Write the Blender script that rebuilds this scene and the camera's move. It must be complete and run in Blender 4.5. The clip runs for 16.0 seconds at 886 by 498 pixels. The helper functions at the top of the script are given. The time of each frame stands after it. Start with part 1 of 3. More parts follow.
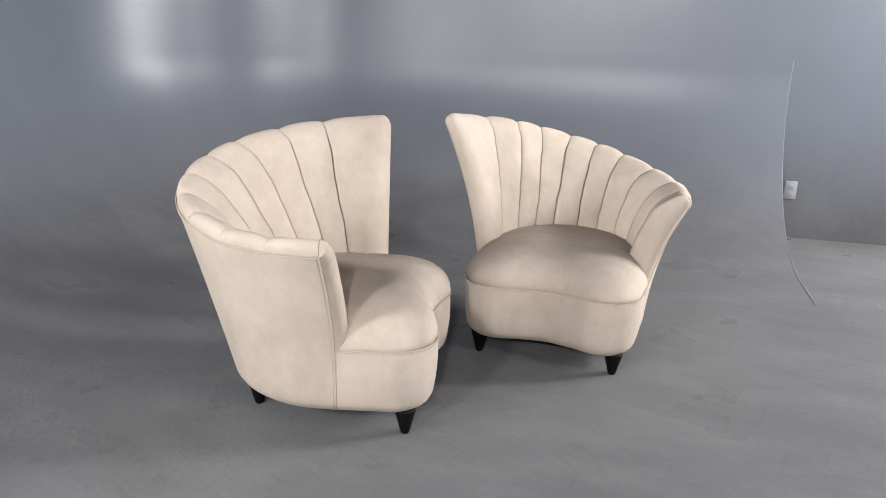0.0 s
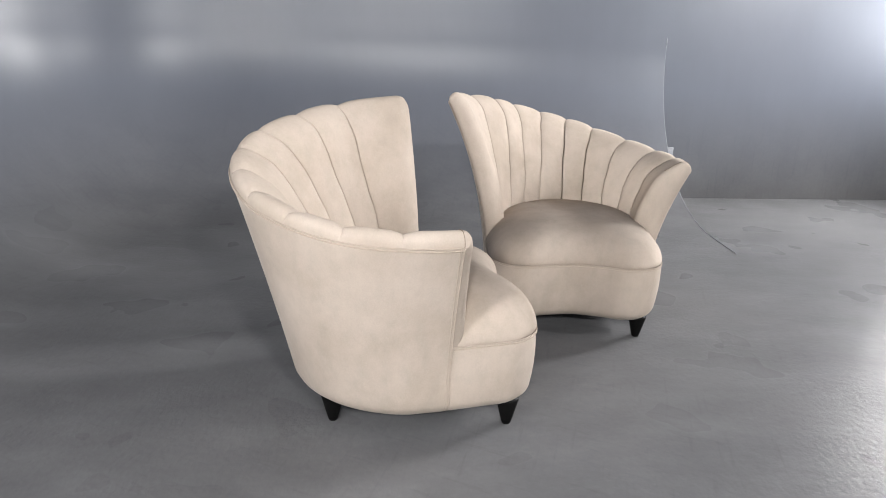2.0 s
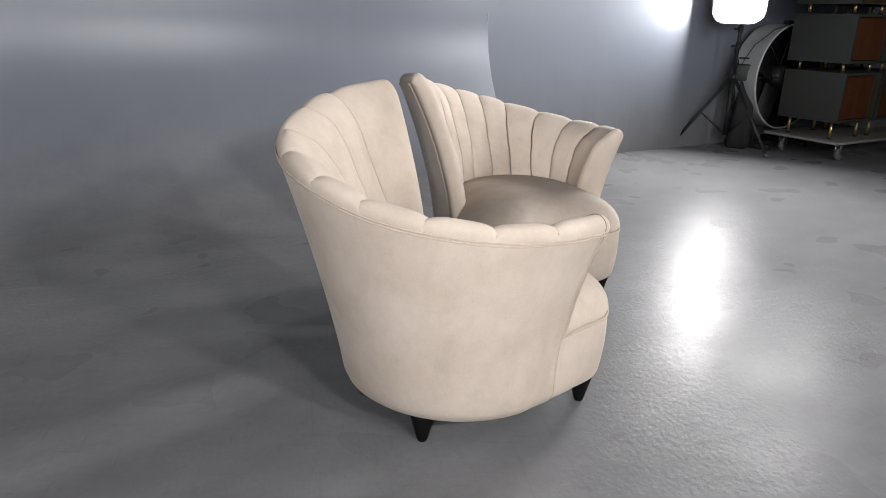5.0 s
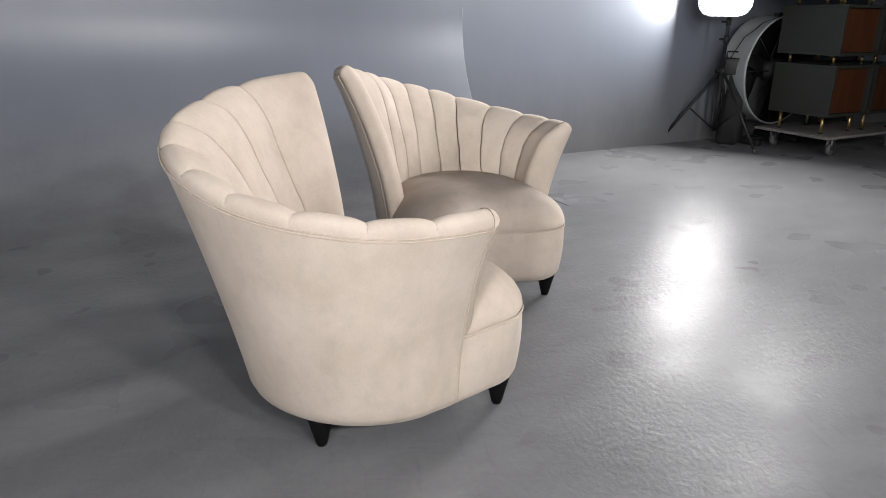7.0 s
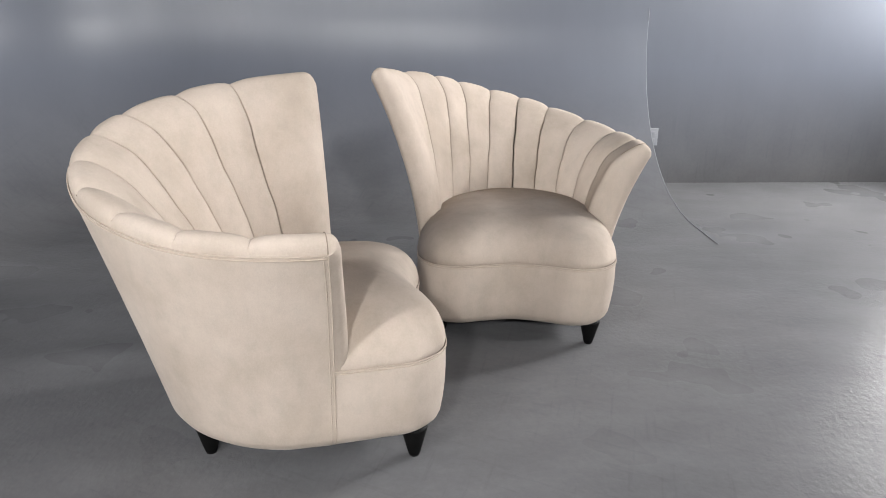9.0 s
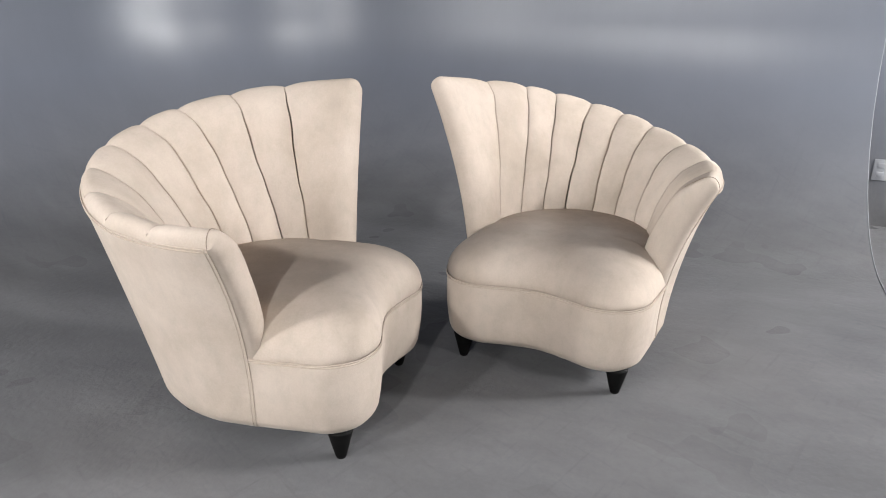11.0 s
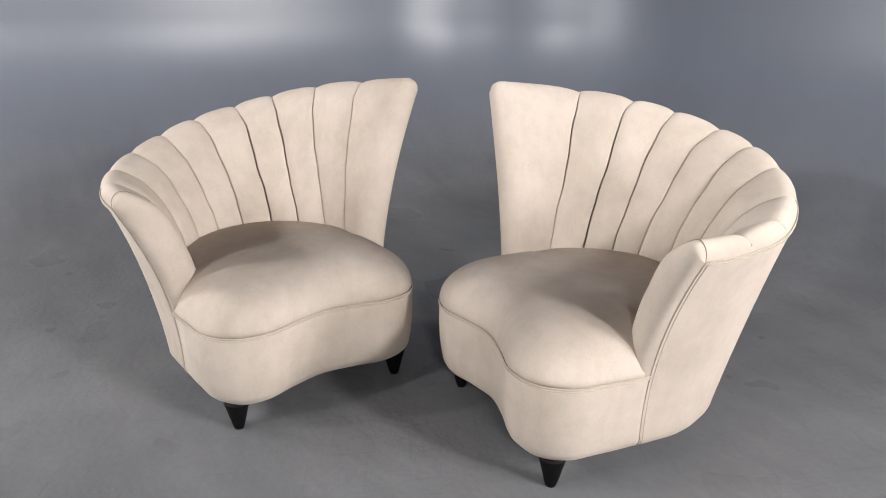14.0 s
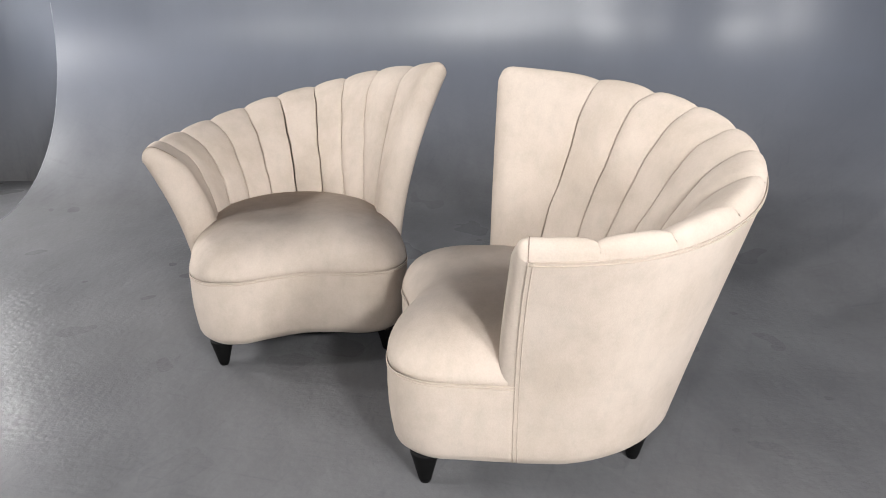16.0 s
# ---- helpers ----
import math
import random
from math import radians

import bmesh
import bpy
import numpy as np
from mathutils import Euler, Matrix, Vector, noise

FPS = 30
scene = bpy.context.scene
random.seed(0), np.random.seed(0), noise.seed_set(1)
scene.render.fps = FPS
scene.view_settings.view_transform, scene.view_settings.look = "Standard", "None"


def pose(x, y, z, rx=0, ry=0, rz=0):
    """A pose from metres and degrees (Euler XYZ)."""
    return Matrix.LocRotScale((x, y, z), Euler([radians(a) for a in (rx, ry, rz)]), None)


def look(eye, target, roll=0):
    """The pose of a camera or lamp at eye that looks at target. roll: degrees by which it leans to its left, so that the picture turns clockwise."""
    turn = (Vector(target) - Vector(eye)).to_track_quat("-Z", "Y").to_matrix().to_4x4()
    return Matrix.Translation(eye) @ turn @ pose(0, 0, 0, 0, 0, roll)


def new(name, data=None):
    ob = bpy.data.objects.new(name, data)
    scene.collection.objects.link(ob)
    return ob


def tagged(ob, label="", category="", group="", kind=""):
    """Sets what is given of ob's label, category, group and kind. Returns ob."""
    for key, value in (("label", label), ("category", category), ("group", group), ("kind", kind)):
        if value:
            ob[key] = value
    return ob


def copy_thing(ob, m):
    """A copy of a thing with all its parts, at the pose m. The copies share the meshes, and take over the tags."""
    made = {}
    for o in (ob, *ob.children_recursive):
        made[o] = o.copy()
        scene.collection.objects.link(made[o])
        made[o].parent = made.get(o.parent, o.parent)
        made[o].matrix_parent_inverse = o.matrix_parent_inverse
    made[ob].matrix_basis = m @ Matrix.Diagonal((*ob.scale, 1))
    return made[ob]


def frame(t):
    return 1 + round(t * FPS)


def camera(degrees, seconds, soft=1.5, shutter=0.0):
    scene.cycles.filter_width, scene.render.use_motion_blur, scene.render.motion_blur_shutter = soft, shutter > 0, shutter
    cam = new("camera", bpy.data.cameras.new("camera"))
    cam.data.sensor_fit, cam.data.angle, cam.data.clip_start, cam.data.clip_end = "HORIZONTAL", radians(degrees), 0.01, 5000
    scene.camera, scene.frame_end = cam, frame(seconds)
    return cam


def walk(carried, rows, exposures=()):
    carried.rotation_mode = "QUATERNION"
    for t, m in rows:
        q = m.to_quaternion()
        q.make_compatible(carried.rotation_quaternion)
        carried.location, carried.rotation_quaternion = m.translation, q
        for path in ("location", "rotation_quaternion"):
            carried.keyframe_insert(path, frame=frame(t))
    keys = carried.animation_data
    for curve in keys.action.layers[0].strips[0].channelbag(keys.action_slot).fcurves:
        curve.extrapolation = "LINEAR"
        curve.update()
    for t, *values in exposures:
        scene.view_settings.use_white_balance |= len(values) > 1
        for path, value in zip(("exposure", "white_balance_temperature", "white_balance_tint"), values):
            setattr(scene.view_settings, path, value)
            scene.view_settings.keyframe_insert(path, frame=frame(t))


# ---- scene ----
cam = camera(65.8, 16.0, soft=1.0)
PATH = [
    (0, (1.068, 0.180, 1.136), (0.394, 1.974, 0.564), 1.6),
    (0.5, (0.827, 0.141, 1.108), (0.325, 1.986, 0.525), 2.1),
    (1, (0.604, 0.115, 1.100), (0.240, 1.994, 0.520), 1.6),
    (1.5, (0.383, 0.095, 1.097), (0.166, 1.996, 0.515), 1.6),
    (2, (0.173, 0.086, 1.091), (0.121, 1.992, 0.490), 1.7),
    (2.5, (-0.037, 0.118, 1.083), (0.082, 2.019, 0.471), 1.5),
    (3, (-0.249, 0.151, 1.077), (0.067, 2.024, 0.451), 1.3),
    (3.5, (-0.452, 0.203, 1.080), (0.029, 2.039, 0.450), 0.9),
    (6, (-0.797, 0.441, 1.063), (0.005, 2.154, 0.415), 1.3),
    (6.5, (-0.660, 0.364, 1.055), (0.139, 2.082, 0.415), 0.6),
    (7, (-0.455, 0.335, 1.047), (0.245, 2.094, 0.401), 0.6),
    (7.5, (-0.203, 0.357, 1.037), (0.324, 2.174, 0.387), 0.8),
    (8, (0.051, 0.366, 1.039), (0.373, 2.234, 0.398), 0.4),
    (8.5, (0.247, 0.409, 1.031), (0.374, 2.301, 0.395), 1.0),
    (9, (0.460, 0.410, 1.042), (0.371, 2.302, 0.399), 0.7),
    (11.5, (1.430, 0.811, 1.083), (0.359, 2.369, 0.428), 0.8),
    (12, (1.601, 0.966, 1.073), (0.358, 2.389, 0.419), 0.7),
    (12.5, (1.739, 1.139, 1.077), (0.338, 2.409, 0.426), 0.6),
    (13, (1.837, 1.337, 1.070), (0.295, 2.433, 0.421), 0.5),
    (13.5, (1.941, 1.541, 1.059), (0.290, 2.468, 0.413), 0.5),
    (14, (2.022, 1.753, 1.069), (0.279, 2.489, 0.421), 0.4),
    (14.5, (2.071, 1.973, 1.049), (0.252, 2.501, 0.407), 0.2),
    (15, (2.112, 2.188, 1.048), (0.249, 2.518, 0.400), 0.3),
    (15.5, (2.184, 2.400, 1.030), (0.293, 2.526, 0.389), 0.1),
    (16, (2.182, 2.638, 1.015), (0.291, 2.545, 0.373), -0.1),
]
walk(cam, [(t, look(eye, target, roll)) for t, eye, target, roll in PATH], [(0.0, 0.05), (3.5, -0.05), (6.0, 0.0), (8.5, -0.12), (11.5, 0.02), (14.0, -0.02), (16.0, -0.06)])

# ---- light ----
world = bpy.data.worlds.new("world")
scene.world = world
world.use_nodes = True
world.node_tree.nodes["Background"].inputs[0].default_value = (0.5, 0.55, 0.62, 1)
world.node_tree.nodes["Background"].inputs[1].default_value = 0.02

RIM_POWER = 132.0
SIDE_POWER = 76.0
KEY_POWER = 680.0
FRONT_POWER = 1330.0
FILL_POWER = 740.0
HIGH_POWER = 385.0

# the room stands turned by this much
ROOM = pose(0, 0, 0, 0, 0, 6.5)
NORTH, WEST, EAST, SOUTH, TOP = 4.76, -2.1, 10.5, -7.5, 4.5


# ---- materials ----
def material(name, color, rough=0.5, metal=0.0):
    m = bpy.data.materials.new(name)
    m.use_nodes = True
    b = m.node_tree.nodes["Principled BSDF"]
    b.inputs["Base Color"].default_value = (*color, 1)
    b.inputs["Roughness"].default_value = rough
    b.inputs["Metallic"].default_value = metal
    return m, m.node_tree, b


def node(tree, kind, **values):
    n = tree.nodes.new(kind)
    for key, value in values.items():
        n.inputs[key].default_value = value
    return n


def coords(tree, scale=(1, 1, 1)):
    c = tree.nodes.new("ShaderNodeTexCoord")
    mp = node(tree, "ShaderNodeMapping", Scale=scale)
    tree.links.new(c.outputs["Object"], mp.inputs[0])
    return mp.outputs[0]


def noise_at(tree, vec, scale, detail=4.0, rough=0.55):
    n = node(tree, "ShaderNodeTexNoise", Scale=scale, Detail=detail, Roughness=rough)
    tree.links.new(vec, n.inputs["Vector"])
    return n.outputs["Fac"]


def ramp(tree, fac, stops):
    r = tree.nodes.new("ShaderNodeValToRGB")
    while len(r.color_ramp.elements) < len(stops):
        r.color_ramp.elements.new(0.5)
    for e, (p, c) in zip(r.color_ramp.elements, stops):
        e.position, e.color = p, (*c, 1) if len(c) == 3 else c
    tree.links.new(fac, r.inputs[0])
    return r.outputs[0]


def grey(v):
    return (v, v, v)


def mix(tree, fac, a, b, how="MIX"):
    m = tree.nodes.new("ShaderNodeMix")
    m.data_type, m.blend_type = "RGBA", how
    for val, sock in ((fac, m.inputs[0]), (a, m.inputs[6]), (b, m.inputs[7])):
        if isinstance(val, (int, float)):
            sock.default_value = val
        elif isinstance(val, tuple):
            sock.default_value = (*val, 1)
        else:
            tree.links.new(val, sock)
    return m.outputs[2]


def bump(tree, b, height, strength, distance=0.002, normal=None):
    n = node(tree, "ShaderNodeBump", Strength=strength, Distance=distance)
    if normal is not None:
        tree.links.new(normal, n.inputs["Normal"])
    tree.links.new(height, n.inputs["Height"])
    tree.links.new(n.outputs[0], b.inputs["Normal"])


def leaning(tree, lean):
    """The surface's normal, tipped like a lying pile to change its shading; lean is in the object's own axes."""
    g = tree.nodes.new("ShaderNodeNewGeometry")
    v = node(tree, "ShaderNodeVectorTransform", Vector=lean)
    v.vector_type, v.convert_from, v.convert_to = "VECTOR", "OBJECT", "WORLD"
    add = tree.nodes.new("ShaderNodeVectorMath")
    tree.links.new(g.outputs["Normal"], add.inputs[0])
    tree.links.new(v.outputs[0], add.inputs[1])
    unit = tree.nodes.new("ShaderNodeVectorMath")
    unit.operation = "NORMALIZE"
    tree.links.new(add.outputs[0], unit.inputs[0])
    return unit.outputs[0]


def velvet(name="cream_velvet", lean=None):
    m, t, b = material(name, (0.5, 0.42, 0.345), 0.9)
    v = coords(t)
    # brushed nap: broad soft patches, short strokes and a very fine pile
    broad = ramp(t, noise_at(t, v, 5.5, 5, 0.62), [(0.36, (0.450, 0.381, 0.318)), (0.64, (0.524, 0.450, 0.385))])
    stroke = ramp(t, noise_at(t, coords(t, (1, 1, 0.5)), 24, 6, 0.7), [(0.34, (0.935, 0.945, 0.945)), (0.5, grey(0.99)), (0.66, grey(1.02))])
    fine = ramp(t, noise_at(t, v, 230, 3), [(0.3, grey(0.965)), (0.7, grey(1.02))])
    cloth = mix(t, 1.0, mix(t, 1.0, broad, stroke, "MULTIPLY"), fine, "MULTIPLY")
    t.links.new(cloth, b.inputs["Base Color"])
    t.links.new(ramp(t, noise_at(t, v, 9, 6, 0.65), [(0.40, grey(0.01 if lean else 0.08)), (0.62, grey(0.04 if lean else 0.26))]), b.inputs["Sheen Weight"])
    b.inputs["Sheen Roughness"].default_value = 0.35
    b.inputs["Sheen Tint"].default_value = (1, 0.97, 0.93, 1)
    b.inputs["Specular IOR Level"].default_value = 0.1
    relief = mix(t, 0.5, noise_at(t, v, 380, 2), noise_at(t, coords(t, (1, 1, 0.6)), 17, 7, 0.66))
    bump(t, b, relief, 0.28, 0.003, leaning(t, lean) if lean else None)
    return m


def studio_paint():
    """One grey paint over floor, cove and walls: dusty, scuffed and scratched underfoot, satin and faintly rolled above."""
    m, t, b = material("grey_studio_paint", (0.2, 0.21, 0.225), 0.35)
    v = coords(t)
    sep = t.nodes.new("ShaderNodeSeparateXYZ")
    t.links.new(v, sep.inputs[0])
    up = ramp(t, sep.outputs[2], [(0.04, grey(0.0)), (0.75, grey(1.0))])
    # walls
    big = ramp(t, noise_at(t, v, 0.7, 5), [(0.3, (0.136, 0.149, 0.180)), (0.7, (0.156, 0.170, 0.203))])
    streak = ramp(t, noise_at(t, coords(t, (1, 1, 0.25)), 4.5, 6, 0.6), [(0.3, grey(0.97)), (0.7, grey(1.03))])
    wall = mix(t, 1.0, big, streak, "MULTIPLY")
    # floor
    base = ramp(t, noise_at(t, v, 1.1, 6), [(0.3, (0.134, 0.1350, 0.1400)), (0.7, (0.163, 0.163, 0.167))])
    smear = ramp(t, noise_at(t, coords(t, (1, 2.0, 1)), 2.6, 7, 0.6), [(0.28, grey(0.85)), (0.72, grey(1.13))])
    ground = mix(t, 1.0, base, smear, "MULTIPLY")
    # short rubbed streaks in two directions, and pale dust
    for turn, where in ((0.5, 0.0), (1.9, 7.0)):
        c = t.nodes.new("ShaderNodeTexCoord")
        spin = node(t, "ShaderNodeMapping", Rotation=(0, 0, turn), Location=(where, where, 0))
        t.links.new(c.outputs["Object"], spin.inputs[0])
        long = node(t, "ShaderNodeMapping", Scale=(1.2, 15, 1))
        t.links.new(spin.outputs[0], long.inputs[0])
        rub = ramp(t, noise_at(t, long.outputs[0], 3.2, 4, 0.6), [(0.58, grey(1.0)), (0.74, grey(0.90))])
        ground = mix(t, 1.0, ground, rub, "MULTIPLY")
    dust = ramp(t, noise_at(t, v, 46, 5, 0.7), [(0.35, grey(0.965)), (0.66, grey(1.04))])
    ground = mix(t, 1.0, ground, dust, "MULTIPLY")
    t.links.new(mix(t, up, ground, wall), b.inputs["Base Color"])
    worn = ramp(t, noise_at(t, v, 3.0, 2, 0.5), [(0.3, grey(0.25)), (0.7, grey(0.37))])
    satin = ramp(t, noise_at(t, v, 2.5, 5), [(0.3, grey(0.35)), (0.7, grey(0.42))])
    t.links.new(mix(t, up, worn, satin), b.inputs["Roughness"])
    t.links.new(mix(t, up, grey(0.034), grey(0.04)), b.inputs["Specular IOR Level"])
    gloss = node(t, "ShaderNodeBsdfGlossy", Color=(1, 1, 1, 1), Roughness=0.34)
    over = t.nodes.new("ShaderNodeMixShader")
    t.links.new(mix(t, up, grey(0.0), grey(0.038)), over.inputs[0])
    t.links.new(b.outputs[0], over.inputs[1])
    t.links.new(gloss.outputs[0], over.inputs[2])
    t.links.new(over.outputs[0], t.nodes["Material Output"].inputs[0])
    # trowelled and scuffed underfoot, nearly smooth on the walls
    patch = ramp(t, noise_at(t, v, 2.0, 2), [(0.30, grey(0.4)), (0.70, grey(1.0))])
    ripple = mix(t, 0.6, noise_at(t, coords(t, (1, 1.6, 1)), 14, 5, 0.55), noise_at(t, coords(t, (1.3, 1, 1)), 45, 5, 0.6))
    hills = mix(t, patch, grey(0.5), ripple)
    above = ramp(t, sep.outputs[2], [(0.002, grey(0.0)), (0.10, grey(1.0))])
    bump(t, b, mix(t, above, hills, mix(t, 0.012, grey(0.5), noise_at(t, v, 160, 3))), 0.9, 0.0044)
    return m


def plain(name, color, rough, metal=0.0, grain=30.0, spread=0.12):
    m, t, b = material(name, color, rough, metal)
    v = coords(t)
    lo = tuple(c * (1 - spread) for c in color)
    hi = tuple(min(1, c * (1 + spread)) for c in color)
    t.links.new(ramp(t, noise_at(t, v, grain, 4), [(0.3, lo), (0.7, hi)]), b.inputs["Base Color"])
    return m


def wood(name, dark, light):
    m, t, b = material(name, light, 0.4)
    v = coords(t, (5, 5, 0.8))
    t.links.new(ramp(t, noise_at(t, v, 4, 6, 0.6), [(0.3, dark), (0.7, light)]), b.inputs["Base Color"])
    bump(t, b, noise_at(t, v, 8, 5), 0.1)
    return m


def glow(name, color, strength):
    m = bpy.data.materials.new(name)
    m.use_nodes = True
    t = m.node_tree
    t.nodes.remove(t.nodes["Principled BSDF"])
    e = node(t, "ShaderNodeEmission", Color=(*color, 1), Strength=strength)
    t.links.new(e.outputs[0], t.nodes["Material Output"].inputs[0])
    return m


VELVET, PAINT = velvet(), studio_paint()
# seat normals tipped towards the back like brushed pile, to shade the seats darker
SEAT_VELVET = velvet("cream_seat_velvet", (0.0, 0.44, 0.0)), velvet("cream_twin_seat_velvet", (-0.30, 0.36, 0.0))
# channel normals tipped downwards, on the twin also sideways, to shade its inside darker
CHANNEL_VELVET = velvet("cream_channel_velvet", (0.0, 0.0, -0.2)), velvet("cream_twin_channel_velvet", (0.38, 0.0, -0.25))
WELT = plain("velvet_piping", (0.45, 0.38, 0.315), 0.85, 0, 60, 0.06)
# seam thread darker than the piping: the crease's shade is in its colour
SEAM = plain("shaded_seam_thread", (0.24, 0.19, 0.15), 0.9, 0, 60, 0.06)
EBONY = plain("black_lacquered_wood", (0.003, 0.003, 0.003), 0.62, 0, 20, 0.2)
CAMBRIC = plain("black_cambric", (0.012, 0.012, 0.012), 0.95)
STEEL = plain("black_powder_coat", (0.008, 0.008, 0.0085), 0.55)
CHROME = plain("worn_steel", (0.45, 0.45, 0.46), 0.3, 1.0)
BRASS = plain("brushed_brass", (0.78, 0.56, 0.24), 0.3, 1.0)
GREEN = plain("sage_lacquer", (0.020, 0.022, 0.017), 0.55, 0, 4, 0.1)
WALNUT = wood("walnut_veneer", (0.035, 0.011, 0.004), (0.09, 0.03, 0.009))
SHEET = plain("galvanised_sheet", (0.36, 0.37, 0.37), 0.5, 0.2, 6, 0.15)
PLASTER = plain("pale_plaster", (0.27, 0.28, 0.295), 0.6, 0, 12, 0.1)
SOCKET = plain("grey_socket_plastic", (0.29, 0.30, 0.32), 0.5, 0, 10, 0.02)
CLOTH = plain("black_softbox_cloth", (0.012, 0.012, 0.013), 0.8)
RUBBER = plain("grey_rubber", (0.10, 0.10, 0.10), 0.7)
BOARD = plain("grey_worn_plywood", (0.17, 0.16, 0.15), 0.7, 0, 9, 0.2)
CARD = plain("brown_cardboard", (0.32, 0.20, 0.12), 0.85, 0, 18, 0.1)
# assumed tones for the unseen ceiling and walls, dark to hold down bounced fill
CEILING = plain("low_bounce_ceiling_paint", (0.06, 0.06, 0.065), 0.9, 0, 2, 0.1)
DARK = plain("low_bounce_wall_paint", (0.09, 0.09, 0.095), 0.8, 0, 2, 0.1)
EBONY.node_tree.nodes["Principled BSDF"].inputs["Specular IOR Level"].default_value = 0.15
DIFFUSER = glow("lit_diffuser_cloth", (1.0, 0.985, 0.982), RIM_POWER)
SIDE_DIFFUSER = glow("lit_side_diffuser_cloth", (1.0, 0.985, 0.982), SIDE_POWER)
KEY_DIFFUSER = glow("lit_key_diffuser_cloth", (1.0, 0.985, 0.982), KEY_POWER)
FRONT_DIFFUSER = glow("lit_front_diffuser_cloth", (1.0, 0.985, 0.982), FRONT_POWER)
FILL_DIFFUSER = glow("lit_fill_diffuser_cloth", (1.0, 0.985, 0.982), FILL_POWER)
HIGH_DIFFUSER = glow("lit_high_diffuser_cloth", (1.0, 0.985, 0.982), HIGH_POWER)


# ---- mesh helpers ----
def mesh(name, bm, mat, smooth=True):
    bmesh.ops.recalc_face_normals(bm, faces=bm.faces)
    me = bpy.data.meshes.new(name)
    bm.to_mesh(me)
    bm.free()
    me.materials.append(mat)
    if smooth:
        me.shade_smooth()
    return me


def part(name, bm, mat, parent, label="", smooth=True):
    ob = new(name, mesh(name, bm, mat, smooth))
    ob.parent = parent
    return tagged(ob, label)


def empty(name, m=None):
    ob = new(name)
    ob.empty_display_size = 0.1
    if m is not None:
        ob.matrix_basis = m
    return ob


def grid(rows, closed=False, bm=None):
    """A sheet through rows of points."""
    bm = bm or bmesh.new()
    vs = [[bm.verts.new(p) for p in row] for row in rows]
    n = len(vs[0])
    for a, b in zip(vs, vs[1:]):
        for k in range(n if closed else n - 1):
            q = (a[k], a[(k + 1) % n], b[(k + 1) % n], b[k])
            bm.faces.new(q)
    return bm


def box(size, at=(0, 0, 0), bevel=0.0, bm=None):
    own = bmesh.new()
    bmesh.ops.create_cube(own, size=1.0, matrix=Matrix.Diagonal((*size, 1)))
    if bevel:
        bmesh.ops.bevel(own, geom=own.edges[:], offset=bevel, segments=2, affect="EDGES", profile=0.5)
    own.transform(Matrix.Translation(at))
    return join(bm, own)


def join(bm, own):
    if bm is None:
        return own
    me = bpy.data.meshes.new("tmp")
    own.to_mesh(me)
    own.free()
    bm.from_mesh(me)
    bpy.data.meshes.remove(me)
    return bm


def rod(a, b, r0, r1=None, n=12, bm=None):
    a, b = Vector(a), Vector(b)
    own = bmesh.new()
    bmesh.ops.create_cone(own, cap_ends=True, segments=n, radius1=r0, radius2=r0 if r1 is None else r1, depth=(b - a).length)
    own.transform(Matrix.Translation((a + b) / 2) @ (b - a).to_track_quat("Z", "Y").to_matrix().to_4x4())
    return join(bm, own)


def tube(points, r, n=8, closed=False, bm=None):
    """A round cord along a line of points."""
    pts = [Vector(p) for p in points]
    rows, m = [], len(pts)
    side = None
    for i, p in enumerate(pts):
        if closed:
            d = pts[(i + 1) % m] - pts[i - 1]
        else:
            d = pts[min(i + 1, m - 1)] - pts[max(i - 1, 0)]
        d.normalize()
        if side is None:
            side = d.orthogonal().normalized()
        side = (side - d * side.dot(d)).normalized()
        up = d.cross(side)
        rows.append([p + r * (math.cos(2 * math.pi * k / n) * side + math.sin(2 * math.pi * k / n) * up) for k in range(n)])
    if closed:
        rows.append(rows[0])
    own = grid(rows, True)
    bmesh.ops.remove_doubles(own, verts=own.verts, dist=1e-6)
    if not closed:
        bmesh.ops.contextual_create(own, geom=[e for e in own.edges if e.is_boundary])
    return join(bm, own)


def spline(x, xs, ys):
    """A smooth curve through a few knots (finite-difference cubic)."""
    xs, ys = np.asarray(xs, float), np.asarray(ys, float)
    m = np.gradient(ys, xs)
    i = int(np.clip(np.searchsorted(xs, x) - 1, 0, len(xs) - 2))
    h = xs[i + 1] - xs[i]
    t = (x - xs[i]) / h
    t = min(max(t, 0), 1)
    return ((2 * t**3 - 3 * t**2 + 1) * ys[i] + (t**3 - 2 * t**2 + t) * h * m[i]
            + (-2 * t**3 + 3 * t**2) * ys[i + 1] + (t**3 - t**2) * h * m[i + 1])


# ---- the room ----
def room_piece(name, bm, mat, label, category, smooth=False):
    ob = new(name, mesh(name, bm, mat, smooth))
    ob.matrix_basis = ROOM
    return tagged(ob, label, category, kind="structure")


room_piece("floor", box((EAST - WEST + 0.4, NORTH - SOUTH + 0.4, 0.2), ((EAST + WEST) / 2, (NORTH + SOUTH) / 2, -0.1)), PAINT,
           "grey painted studio floor, scuffed and slightly glossy", "floor")
room_piece("ceiling", box((EAST - WEST + 0.4, NORTH - SOUTH + 0.4, 0.2), ((EAST + WEST) / 2, (NORTH + SOUTH) / 2, TOP + 0.1)), CEILING,
           "unseen studio ceiling, dark to keep bounced light low", "ceiling")
room_piece("wall_north", box((EAST - WEST + 0.4, 0.2, TOP), ((EAST + WEST) / 2, NORTH + 0.1, TOP / 2)), PAINT,
           "blue-grey satin painted studio wall", "wall")
